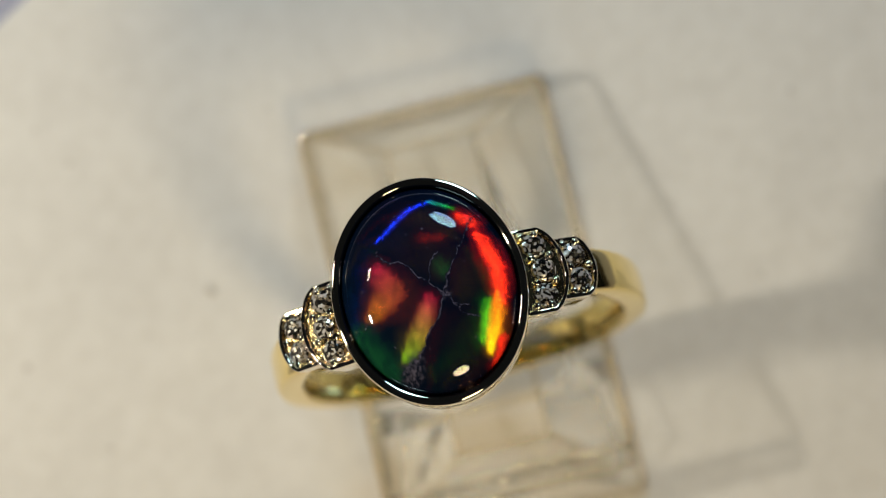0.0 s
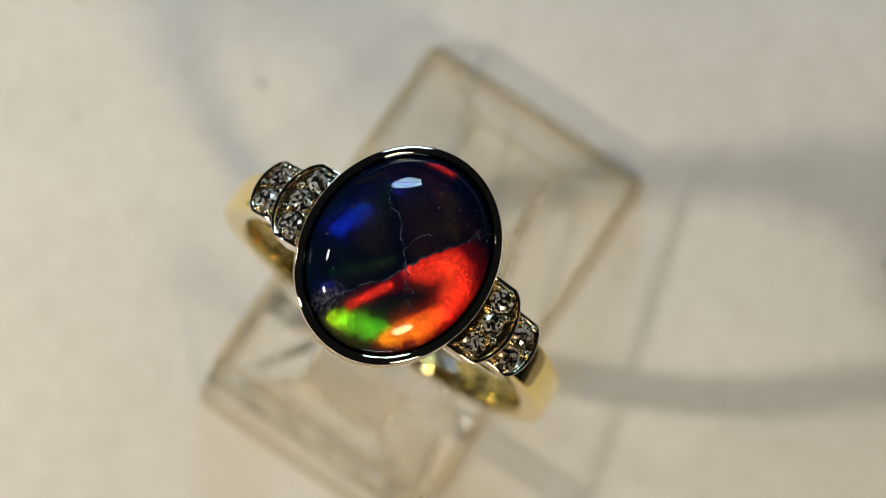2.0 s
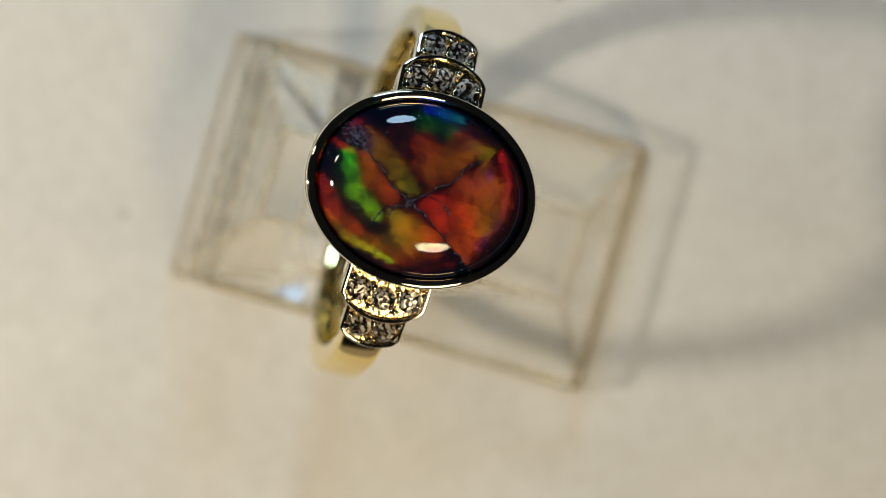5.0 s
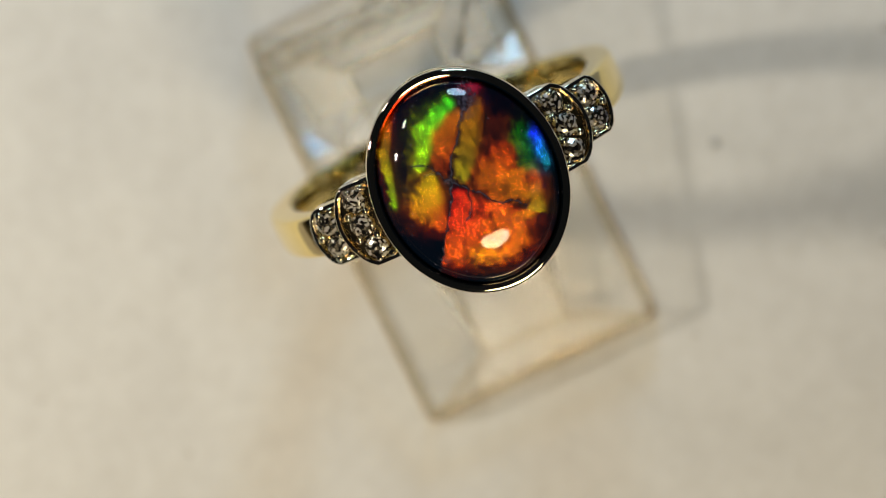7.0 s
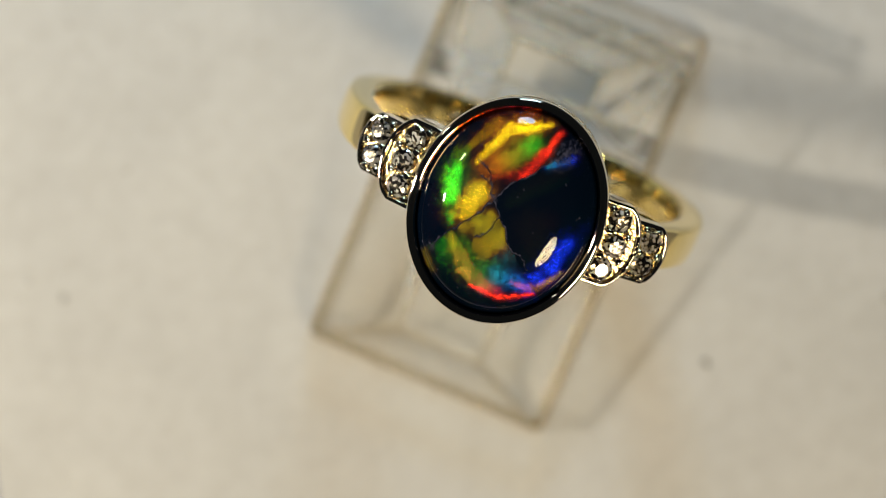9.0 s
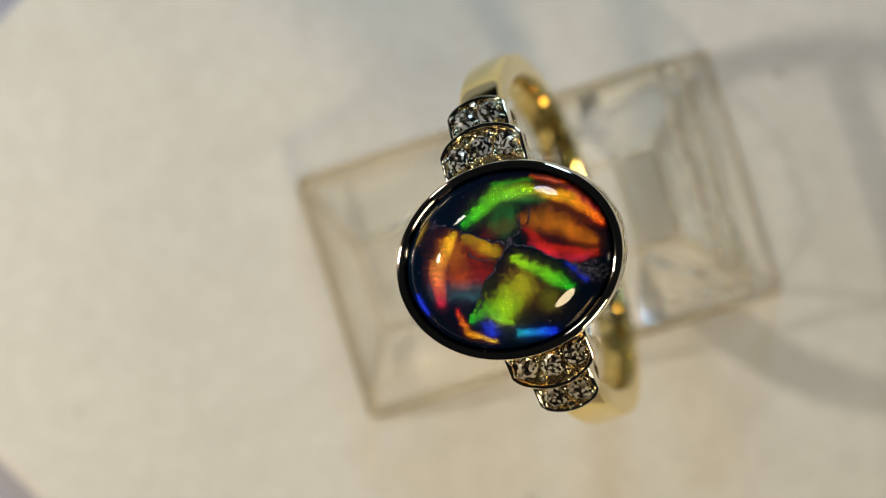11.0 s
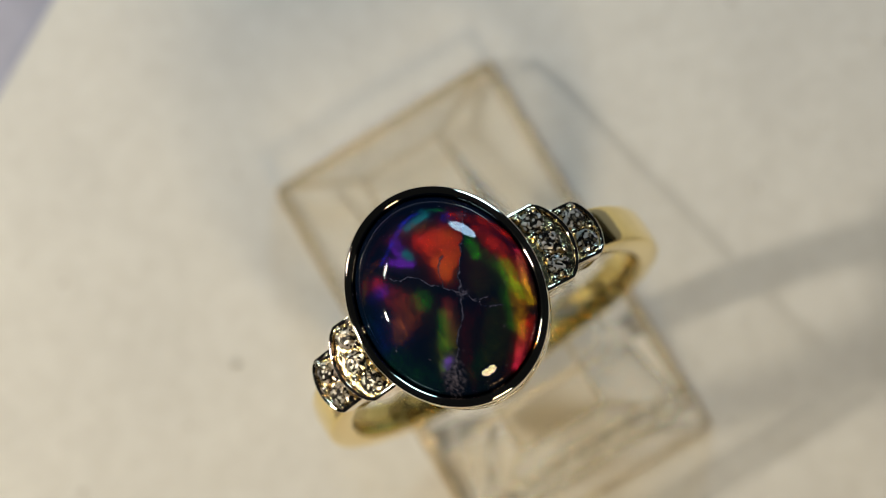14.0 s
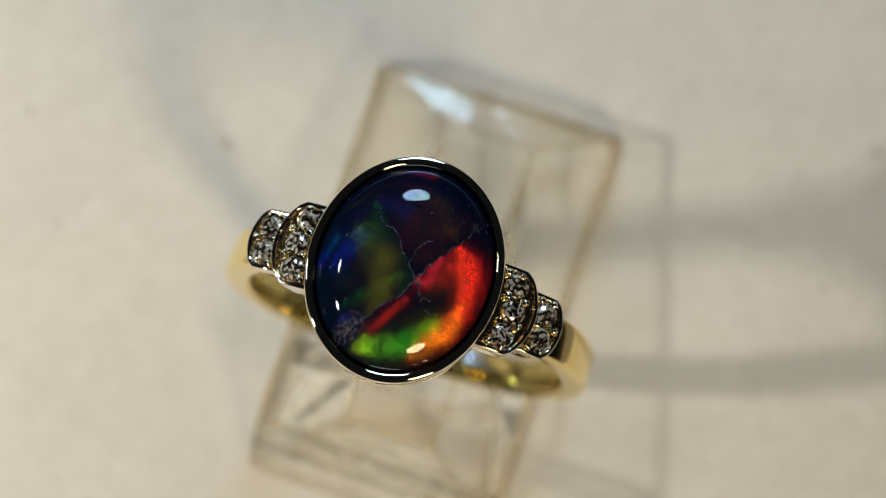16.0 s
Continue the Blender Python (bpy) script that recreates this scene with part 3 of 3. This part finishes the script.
    paint_fire(205, "A", ((1.12, 0.59), (0.16, 1.02), (0.29, 1.97)), 0.94, OLIVE, AMBER, 0.62)
    paint_fire(205, "A", ((-0.78, 3.03), (-2.57, 3.11)), 0.54, TEAL, BLUE, 0.62)
    paint_fire(205, "B", ((-2.75, 2.42), (-2.91, 2.48)), 0.40, BLUE, BLUE, 0.88)
    paint_fire(205, "*", ((0.26, 4.06), (-1.26, 4.23), (-2.92, 3.44)), 0.17, RED, RED, 1.25)
    paint_fire(205, "B", ((-3.54, 0.16), (-3.37, 1.73)), 0.40, BLUE, BLUE, 0.75)
    paint_fire(205, "B", ((-1.14, -3.38), (-2.18, -4.07)), 0.21, TEAL, BLUE, 0.75)
    paint_fire(227, "C", ((2.23, -0.91), (1.97, -0.73)), 0.82, MOSS, MOSS, 0.5)
    paint_fire(227, "C", ((0.42, -5.45), (2.09, -4.33), (3.12, -2.52)), 0.33, ORANGE, AMBER, 1.25)
    paint_fire(227, "C", ((3.12, -2.52), (3.43, -0.88), (2.49, 1.25)), 0.47, LIME, GREEN, 1.25)
    paint_fire(227, "C", ((-0.32, -4.78), (1.6, -2.89), (1.72, -1.85)), 0.61, EMBER, EMBER, 0.62)
    paint_fire(227, "C", ((-1.04, -4.66), (0.03, -2.41), (1.32, -1.74)), 0.28, RED, RED, 0.88)
    paint_fire(227, "A", ((0.65, 0.24), (1.83, 1.21)), 0.47, AMBER, AMBER, 0.88)
    paint_fire(227, "A", ((-0.43, 3.83), (-1.07, 1.7)), 0.61, TEAL, TEAL, 0.44)
    paint_fire(227, "A", ((2.09, 2.06), (0.76, 3.41), (-1.09, 3.84)), 0.44, AMBER, ROSE, 1.25)
    paint_fire(227, "*", ((-1.74, 3.12), (-3, 3.08), (-3.84, 1.82)), 0.21, RED, AMBER, 1.25)
    paint_fire(227, "B", ((-3.04, 1.77), (-3.2, 1.77)), 0.47, BLUE, BLUE, 0.88)
    paint_fire(227, "B", ((-1, -3.25), (-2.09, -3.9)), 0.17, BLUE, BLUE, 0.75)
    paint_fire(227, "A", ((3.2, 3.57), (2.53, 4.24)), 0.28, AMBER, AMBER, 0.62)
    paint_fire(279, "C", ((3.17, -1.27), (2.56, -2.98)), 0.35, MOSS, MOSS, 0.46)
    paint_fire(279, "C", ((1.74, -0.91), (1.57, 0.31)), 0.41, RED, RED, 0.23)
    paint_fire(279, "C", ((1.34, -2.06), (0.88, -3.74), (-0.68, -4.69)), 0.59, EMBER, ORANGE, 0.37)
    paint_fire(279, "C", ((0.5, -1.7), (-0.8, -3.02), (-1.09, -4.37)), 0.24, ROSE, ROSE, 0.64)
    paint_fire(279, "C", ((3.98, -0.63), (3.63, -2.66)), 0.12, GREEN, GREEN, 0.64)
    paint_fire(279, "C", ((3.78, -2.64), (3.02, -4.25)), 0.12, ORANGE, ORANGE, 0.74)
    paint_fire(279, "C", ((2.57, -4.31), (0.99, -5.43)), 0.15, ROSE, ROSE, 0.46)
    paint_fire(279, "A", ((1.04, 0.96), (-0.12, 1.08)), 0.76, RED, RED, 0.41)
    paint_fire(279, "A", ((1.48, 2.49), (-0.01, 2.3)), 0.76, EMBER, ORANGE, 0.64)
    paint_fire(279, "A", ((-0.39, 5.14), (-1.31, 4.93)), 0.18, BLUE, BLUE, 0.74)
    paint_fire(279, "B", ((-2.43, -1.66), (-2.59, -1.78)), 0.71, OLIVE, OLIVE, 0.37)
    paint_fire(279, "B", ((-2.22, 0.71), (-1.45, -0.6)), 0.88, LIME, OLIVE, 0.83)
    paint_fire(279, "B", ((0, -0.75), (-1.3, -2.1), (-2.26, -2.97)), 0.41, LIME, GREEN, 0.92)
    paint_fire(279, "B", ((-2.37, 2.63), (-2, 1.6), (-3.13, 0.56)), 0.41, GREEN, LIME, 0.74)
    paint_fire(279, "B", ((-3.76, 0.4), (-4.23, -1.23)), 0.26, TEAL, BLUE, 0.83)
    paint_fire(304, "A", ((1.3, 2.35), (0.62, 1.58)), 0.76, GREEN, LIME, 0.86)
    paint_fire(304, "A", ((-0.28, 4.28), (-2.29, 3.73)), 0.29, RED, RED, 0.52)
    paint_fire(304, "C", ((1.39, 0.26), (1.35, -0.08)), 0.59, UMBER, UMBER, 0.21)
    paint_fire(304, "C", ((2.27, -0.03), (2.3, -0.18)), 0.41, GREEN, GREEN, 0.34)
    paint_fire(304, "C", ((2.18, -1.96), (1.39, -4.05), (-0.01, -5.22)), 0.47, EMBER, ROSE, 0.39)
    paint_fire(304, "C", ((0.79, -1.56), (-0.29, -2.88), (-1.41, -4.81)), 0.12, ROSE, ROSE, 0.39)
    paint_fire(304, "C", ((4.04, -1.69), (3.42, -3.45)), 0.24, RED, RED, 0.26)
    paint_fire(304, "B", ((-2.5, 2.49), (-1.55, 1.11)), 0.29, TEAL, GREEN, 0.69)
    paint_fire(304, "B", ((-1.73, 0.72), (-2.26, 0.06)), 0.53, ORANGE, EMBER, 0.43)
    paint_fire(304, "B", ((0.08, -0.87), (-2.21, -3.47)), 0.18, GREEN, TEAL, 0.34)
    paint_fire(304, "B", ((-0.11, -0.78), (-0.86, -2.15), (-2.03, -3.13)), 0.41, EMBER, EMBER, 0.43)
    paint_fire(304, "B", ((-2.91, 1.01), (-3.26, 0.26)), 0.41, TEAL, TEAL, 0.69)
    paint_fire(304, "B", ((-3.48, 0.87), (-3.74, -0.96)), 0.32, BLUE, VIOLET, 0.86)
    paint_fire(304, "B", ((-2.64, -3.57), (-2.73, -3.73)), 0.24, BLUE, BLUE, 0.69)
    paint_fire(330, "A", ((0.49, 2.76), (1.34, 1.89), (0.73, 0.79)), 1.06, RED, ORANGE, 0.81)
    paint_fire(330, "A", ((0.16, 3.8), (1.31, 3.97)), 0.24, TEAL, TEAL, 0.66)
    paint_fire(330, "A", ((-0.78, 3.45), (-0.97, 2.54)), 0.38, VIOLET, VIOLET, 0.57)
    paint_fire(330, "A", ((-1.6, 2.78), (-0.64, 1.98)), 0.24, VIOLET, VIOLET, 0.66)
    paint_fire(330, "A", ((2.15, 3.31), (2.22, 3.15)), 0.29, BLUE, BLUE, 0.28)
    paint_fire(330, "A", ((-0.61, 2.69), (-0.48, 2.38)), 0.24, TEAL, TEAL, 0.57)
    paint_fire(330, "B", ((-3, -0.43), (-3.11, -0.73)), 0.94, BLUE, BLUE, 0.1)
    paint_fire(330, "B", ((-3.31, 2.51), (-3.37, 2.35)), 0.41, RED, RED, 0.28)
    paint_fire(330, "B", ((-2.65, 2.17), (-2.74, 1.61)), 0.41, ROSE, VIOLET, 0.57)
    paint_fire(330, "B", ((-1.13, 0.15), (-1.13, -0.07)), 0.59, GREEN, GREEN, 0.28)
    paint_fire(330, "B", ((-0.59, -1.23), (-1.3, -2.57)), 0.41, GREEN, GREEN, 0.28)
    paint_fire(330, "B", ((-1.54, -3.33), (-1.75, -3.52)), 0.21, VIOLET, VIOLET, 0.76)
    paint_fire(330, "C", ((2.58, 1.5), (2.59, 0.63)), 0.35, GREEN, GREEN, 0.33)
    paint_fire(330, "C", ((3.42, -0.57), (3.43, -2.2)), 0.41, GREEN, LIME, 0.43)
    paint_fire(330, "C", ((3.62, 2.36), (4.68, 0.64)), 0.24, RED, RED, 0.47)
    paint_fire(330, "C", ((4.47, -0.11), (3.64, -2.75)), 0.21, ROSE, AMBER, 0.57)
    paint_fire(330, "C", ((2.81, -3.64), (1.26, -5.31)), 0.26, UMBER, ROSE, 0.57)
    # turns without strokes of their own blend both neighbours
    for gap, before, after in ((5, 4, 6), (10, 9, 11)):
        tints[gap] = 0.45 * tints[before] + 0.45 * tints[after]
    for i, turn in enumerate(LOBE_TURNS):
        half = (WARM - HEAD).normalized() + Vector((0.04, 0.01, 1.0)).normalized()
        half = Vector((0.79 * half.x / half.z, 0.79 * half.y / half.z, 1.0))
        half = RING.to_3x3().inverted() @ (Matrix.Rotation(radians(turn), 3, "Z") @ half)
        lies[i, :, 0] = half.x / half.z - 0.0075 * x + 0.02 * nz + 0.015 * nz4
        lies[i, :, 1] = half.y / half.z - 0.0075 * y - 0.02 * nz2 + 0.015 * nz3
        lies[i, :, 2] = 1
        tints[i, :, :3] *= (FIRE * grain * open_)[:, None]
    # a faint blue glow everywhere
    tints[-1, :, 2], tints[-1, :, 1] = 0.009 * rim, 0.003 * rim
    lies[-1, :, 0], lies[-1, :, 1], lies[-1, :, 2] = 0.05 * x, 0.05 * y, 1
    lies /= np.linalg.norm(lies, axis=2, keepdims=True)
    vein = np.clip(1 - crack / 0.045, 0, 1) * rim * np.clip(0.45 + 1.0 * nz4 + 0.5 * nz2, 0.08, 1)
    blob = wedge_ + np.clip(1 - np.hypot(x - 0.9, y + 0.75) / 0.40, 0, 1) + 0.8 * np.clip(1 - np.hypot(x - 3.0, y - 3.0) / 0.4, 0, 1)
    vein = np.clip(vein + np.clip(blob, 0, 1) * np.clip(0.22 + 0.7 * nz4 + 0.5 * nz5, 0, 1), 0, 1)
    dust = random.Random(9)
    for _ in range(40):
        dx, dy, size = dust.uniform(-4.0, 4.0), dust.uniform(-5.0, 5.0), dust.choice((0.035, 0.035, 0.05))
        vein = np.maximum(vein, np.clip(1.4 - np.hypot(x - dx, y - dy) / size, 0, 1) * dust.uniform(0.3, 1.0) * rim)
    base = np.ones((len(x), 4), np.float32)
    for ch, (d, g) in enumerate(((0.0015, 0.11), (0.0020, 0.10), (0.0055, 0.14))):
        base[:, ch] = d * rim + g * vein
    for i in range(LOBES):
        tints[i, :, 3] = 1
        me.attributes.new("tint%d" % i, "FLOAT_COLOR", "POINT").data.foreach_set("color", tints[i].ravel())
        me.attributes.new("lie%d" % i, "FLOAT_VECTOR", "POINT").data.foreach_set("vector", lies[i].ravel())
    me.attributes.new("body", "FLOAT_COLOR", "POINT").data.foreach_set("color", base.ravel())
    me.materials.append(OPAL)
    ob = new("opal", me)
    ob.parent = ring
    ob["label"] = "dark oval opal cabochon with fire"
    return ob


opal()
# unseen back of the stone, added so the band mirrors something dark
bm = bmesh.new()
rows = sweep(bm, [[(f * OA * math.cos(2 * math.pi * i / 64) * MM, f * OB * math.sin(2 * math.pi * i / 64) * MM, z * MM) for i in range(64)]
                  for f, z in ((0.97, -1.1), (0.97, -1.7), (0.9, -2.1), (0.6, -2.4))])
bm.faces.new(rows[0])
bm.faces.new(rows[-1][::-1])
bmesh.ops.recalc_face_normals(bm, faces=bm.faces[:])
part("stone_back", bm, POTCH, ring, "black potch back of the opal, added unseen for dark reflections")


# shank: an open band whose shoulders rise to the head
def shank():
    pts = [(6.0, -2.3), (7.4, -3.0), (8.7, -4.1), (9.8, -5.9), (10.7, -8.4), (11.25, -11.2)]
    right = list(pts)
    for k in range(0, 13):
        a = math.radians(-2 - k * (88 / 12))
        right.append((11.3 * math.cos(a), -13.5 + 11.3 * math.sin(a)))
    path = right + [(-x, z) for x, z in right[-2::-1]]
    bm = bmesh.new()
    secs = []
    for i, (x, z) in enumerate(path):
        a, b = path[max(i - 1, 0)], path[min(i + 1, len(path) - 1)]
        tx, tz = b[0] - a[0], b[1] - a[1]
        L = math.hypot(tx, tz)
        nx, nz = -tz / L, tx / L      # outward is to the left of travel reversed
        if nx * x + nz * (z + 13.5) < 0:
            nx, nz = -nx, -nz
        f = abs(i - (len(path) - 1) / 2) / ((len(path) - 1) / 2)
        w = 1.02 + 0.25 * f
        th = 1.55 + 0.25 * f
        sec = []
        for (yy, d) in ((-w, -0.25), (-w * 0.86, -0.08), (-w * 0.45, 0.0), (w * 0.45, 0.0), (w * 0.86, -0.08), (w, -0.25),
                        (w, -th + 0.3), (w * 0.85, -th + 0.05), (0.0, -th), (-w * 0.85, -th + 0.05), (-w, -th + 0.3)):
            sec.append(((x + nx * d) * MM, yy * MM, (z + nz * d) * MM))
        secs.append(sec)
    rows = sweep(bm, secs)
    bm.faces.new(rows[0])
    bm.faces.new(rows[-1][::-1])
    bmesh.ops.recalc_face_normals(bm, faces=bm.faces[:])
    ob = part("shank", bm, GOLD, ring, "polished yellow gold band")
    ob.matrix_basis = pose(0.00042, -0.00030, 0)
    crisp(ob, 50)
    m = ob.modifiers.new("round", "SUBSURF")
    m.levels = m.render_levels = 2
    return ob


shank()


def brilliant(radius):
    """A small round cut stone with table, crown and pavilion."""
    bm = bmesh.new()
    n = 8
    girdle = [bm.verts.new((radius * math.cos(math.pi * i / n), radius * math.sin(math.pi * i / n), 0)) for i in range(2 * n)]
    mid = [bm.verts.new((0.80 * radius * math.cos(math.pi * (2 * i + 1) / n), 0.80 * radius * math.sin(math.pi * (2 * i + 1) / n), 0.17 * radius)) for i in range(n)]
    table = [bm.verts.new((0.56 * radius * math.cos(2 * math.pi * i / n), 0.56 * radius * math.sin(2 * math.pi * i / n), 0.30 * radius)) for i in range(n)]
    low = [bm.verts.new((0.45 * radius * math.cos(math.pi * (2 * i + 1) / n), 0.45 * radius * math.sin(math.pi * (2 * i + 1) / n), -0.48 * radius)) for i in range(n)]
    tip = bm.verts.new((0, 0, -0.86 * radius))
    bm.faces.new(table)
    for i in range(n):
        j = (i + 1) % n
        g0, g1, g2 = girdle[2 * i], girdle[2 * i + 1], girdle[(2 * i + 2) % (2 * n)]
        bm.faces.new((g0, g1, mid[i]))
        bm.faces.new((g1, g2, mid[i]))
        bm.faces.new((g0, mid[i], table[i], mid[i - 1]))
        bm.faces.new((table[i], mid[i], table[j]))
        bm.faces.new((g1, g0, low[i]))
        bm.faces.new((g2, g1, low[i]))
        bm.faces.new((g0, low[i - 1], tip, low[i]))
    bmesh.ops.recalc_face_normals(bm, faces=bm.faces[:])
    return bm


def tier(side, u0, z0, u1, z1, half_v, stones, bulge, radius):
    """One stepped shoulder plate: rim, sunken bed, stones in a row and the beads that hold them."""
    slope = math.degrees(math.atan2(z1 - z0, u1 - u0))
    m = pose((u0 + u1) / 2 * MM, 0, (z0 + z1) / 2 * MM, 0, -slope, 0)
    if side < 0:
        m = pose(0, 0, 0, 0, 0, 180) @ m
    m = pose(0.00008, -0.00028, 0) @ m
    L = math.hypot(u1 - u0, z1 - z0) / 2

    def outline(inset, z):
        pts = []
        n = 18
        for k, sgn in ((0, 1), (1, -1)):
            for i in range(n + 1):           # outer end bulges outwards, inner end follows the next step; corners are rounded
                f = -1 + 2 * i / n
                v = sgn * f * (half_v - inset)
                drop = 0.22 * max(0.0, abs(f) - 0.86) / 0.14
                arc = bulge * (1 if k == 0 else 0.35) * (1 - (v / half_v) ** 2) - bulge * (1 if k == 0 else 0.55)
                pts.append(((L - inset - drop if k == 0 else -L + inset + 0.5 * drop) + arc, v))
        return [(x * MM, y * MM, z * MM) for x, y in pts]
    bm = bmesh.new()
    prof = [(0.12, -2.2), (0.03, -0.9), (0.0, -0.10), (0.015, -0.04), (0.06, -0.005), (0.14, 0.005), (0.21, -0.01), (0.25, -0.06), (0.27, -0.24)]
    rows = sweep(bm, [outline(i, z) for i, z in prof])
    bm.faces.new(rows[0][::-1])
    floor = bm.faces.new(rows[-1])
    floor.material_index = 1
    bmesh.ops.recalc_face_normals(bm, faces=bm.faces[:])
    plate = part("shoulder_tier", bm, PALE, ring, "stepped gold shoulder set with diamonds")
    plate.data.materials.append(BED)
    plate.matrix_basis = m
    crisp(plate, 40)
    pitch = 2 * (half_v - 0.28) / stones
    for k in range(stones):
        v = (k - (stones - 1) / 2) * pitch
        cx = bulge * 0.68 * (1 - (v / half_v) ** 2) - bulge * 0.78
        st = part("diamond", brilliant(radius * MM), DIAMOND, plate, smooth=False)
        st.matrix_basis = pose((cx + 0.14) * MM, v * MM, -0.05 * MM, 0, 0, 20 * k)
    for k in range(stones + 1):
        v = (k - stones / 2) * pitch
        cx = bulge * 0.68 * (1 - (v / half_v) ** 2) - bulge * 0.78
        for dx in (-0.52, 0.52):
            bm = bmesh.new()
            bmesh.ops.create_icosphere(bm, subdivisions=2, radius=0.22 * MM)
            b = part("bead", bm, PALE, plate)
            vv = v * (0.93 if k in (0, stones) else 1.0)
            b.matrix_basis = pose((cx + 0.14 + dx * (0.72 if k in (0, stones) else 1.0)) * MM, vv * MM, 0.0)


for side in (1, -1):
    tier(side, 4.75, -0.75, 7.35, -1.5, 2.36, 3, 0.95, 0.64)
    tier(side, 6.85, -2.1, 8.90, -3.0, 1.70, 2, 0.60, 0.64)


def motions():
    steps = [i * 0.2 for i in range(81)]
    for thing in (turntable, card, block, ring):
        start = thing.matrix_world.copy()
        walk(thing, [(t, pose(0, 0, 0, 0, 0, -angle(t)) @ start) for t in steps])


bpy.context.view_layer.update()
motions()
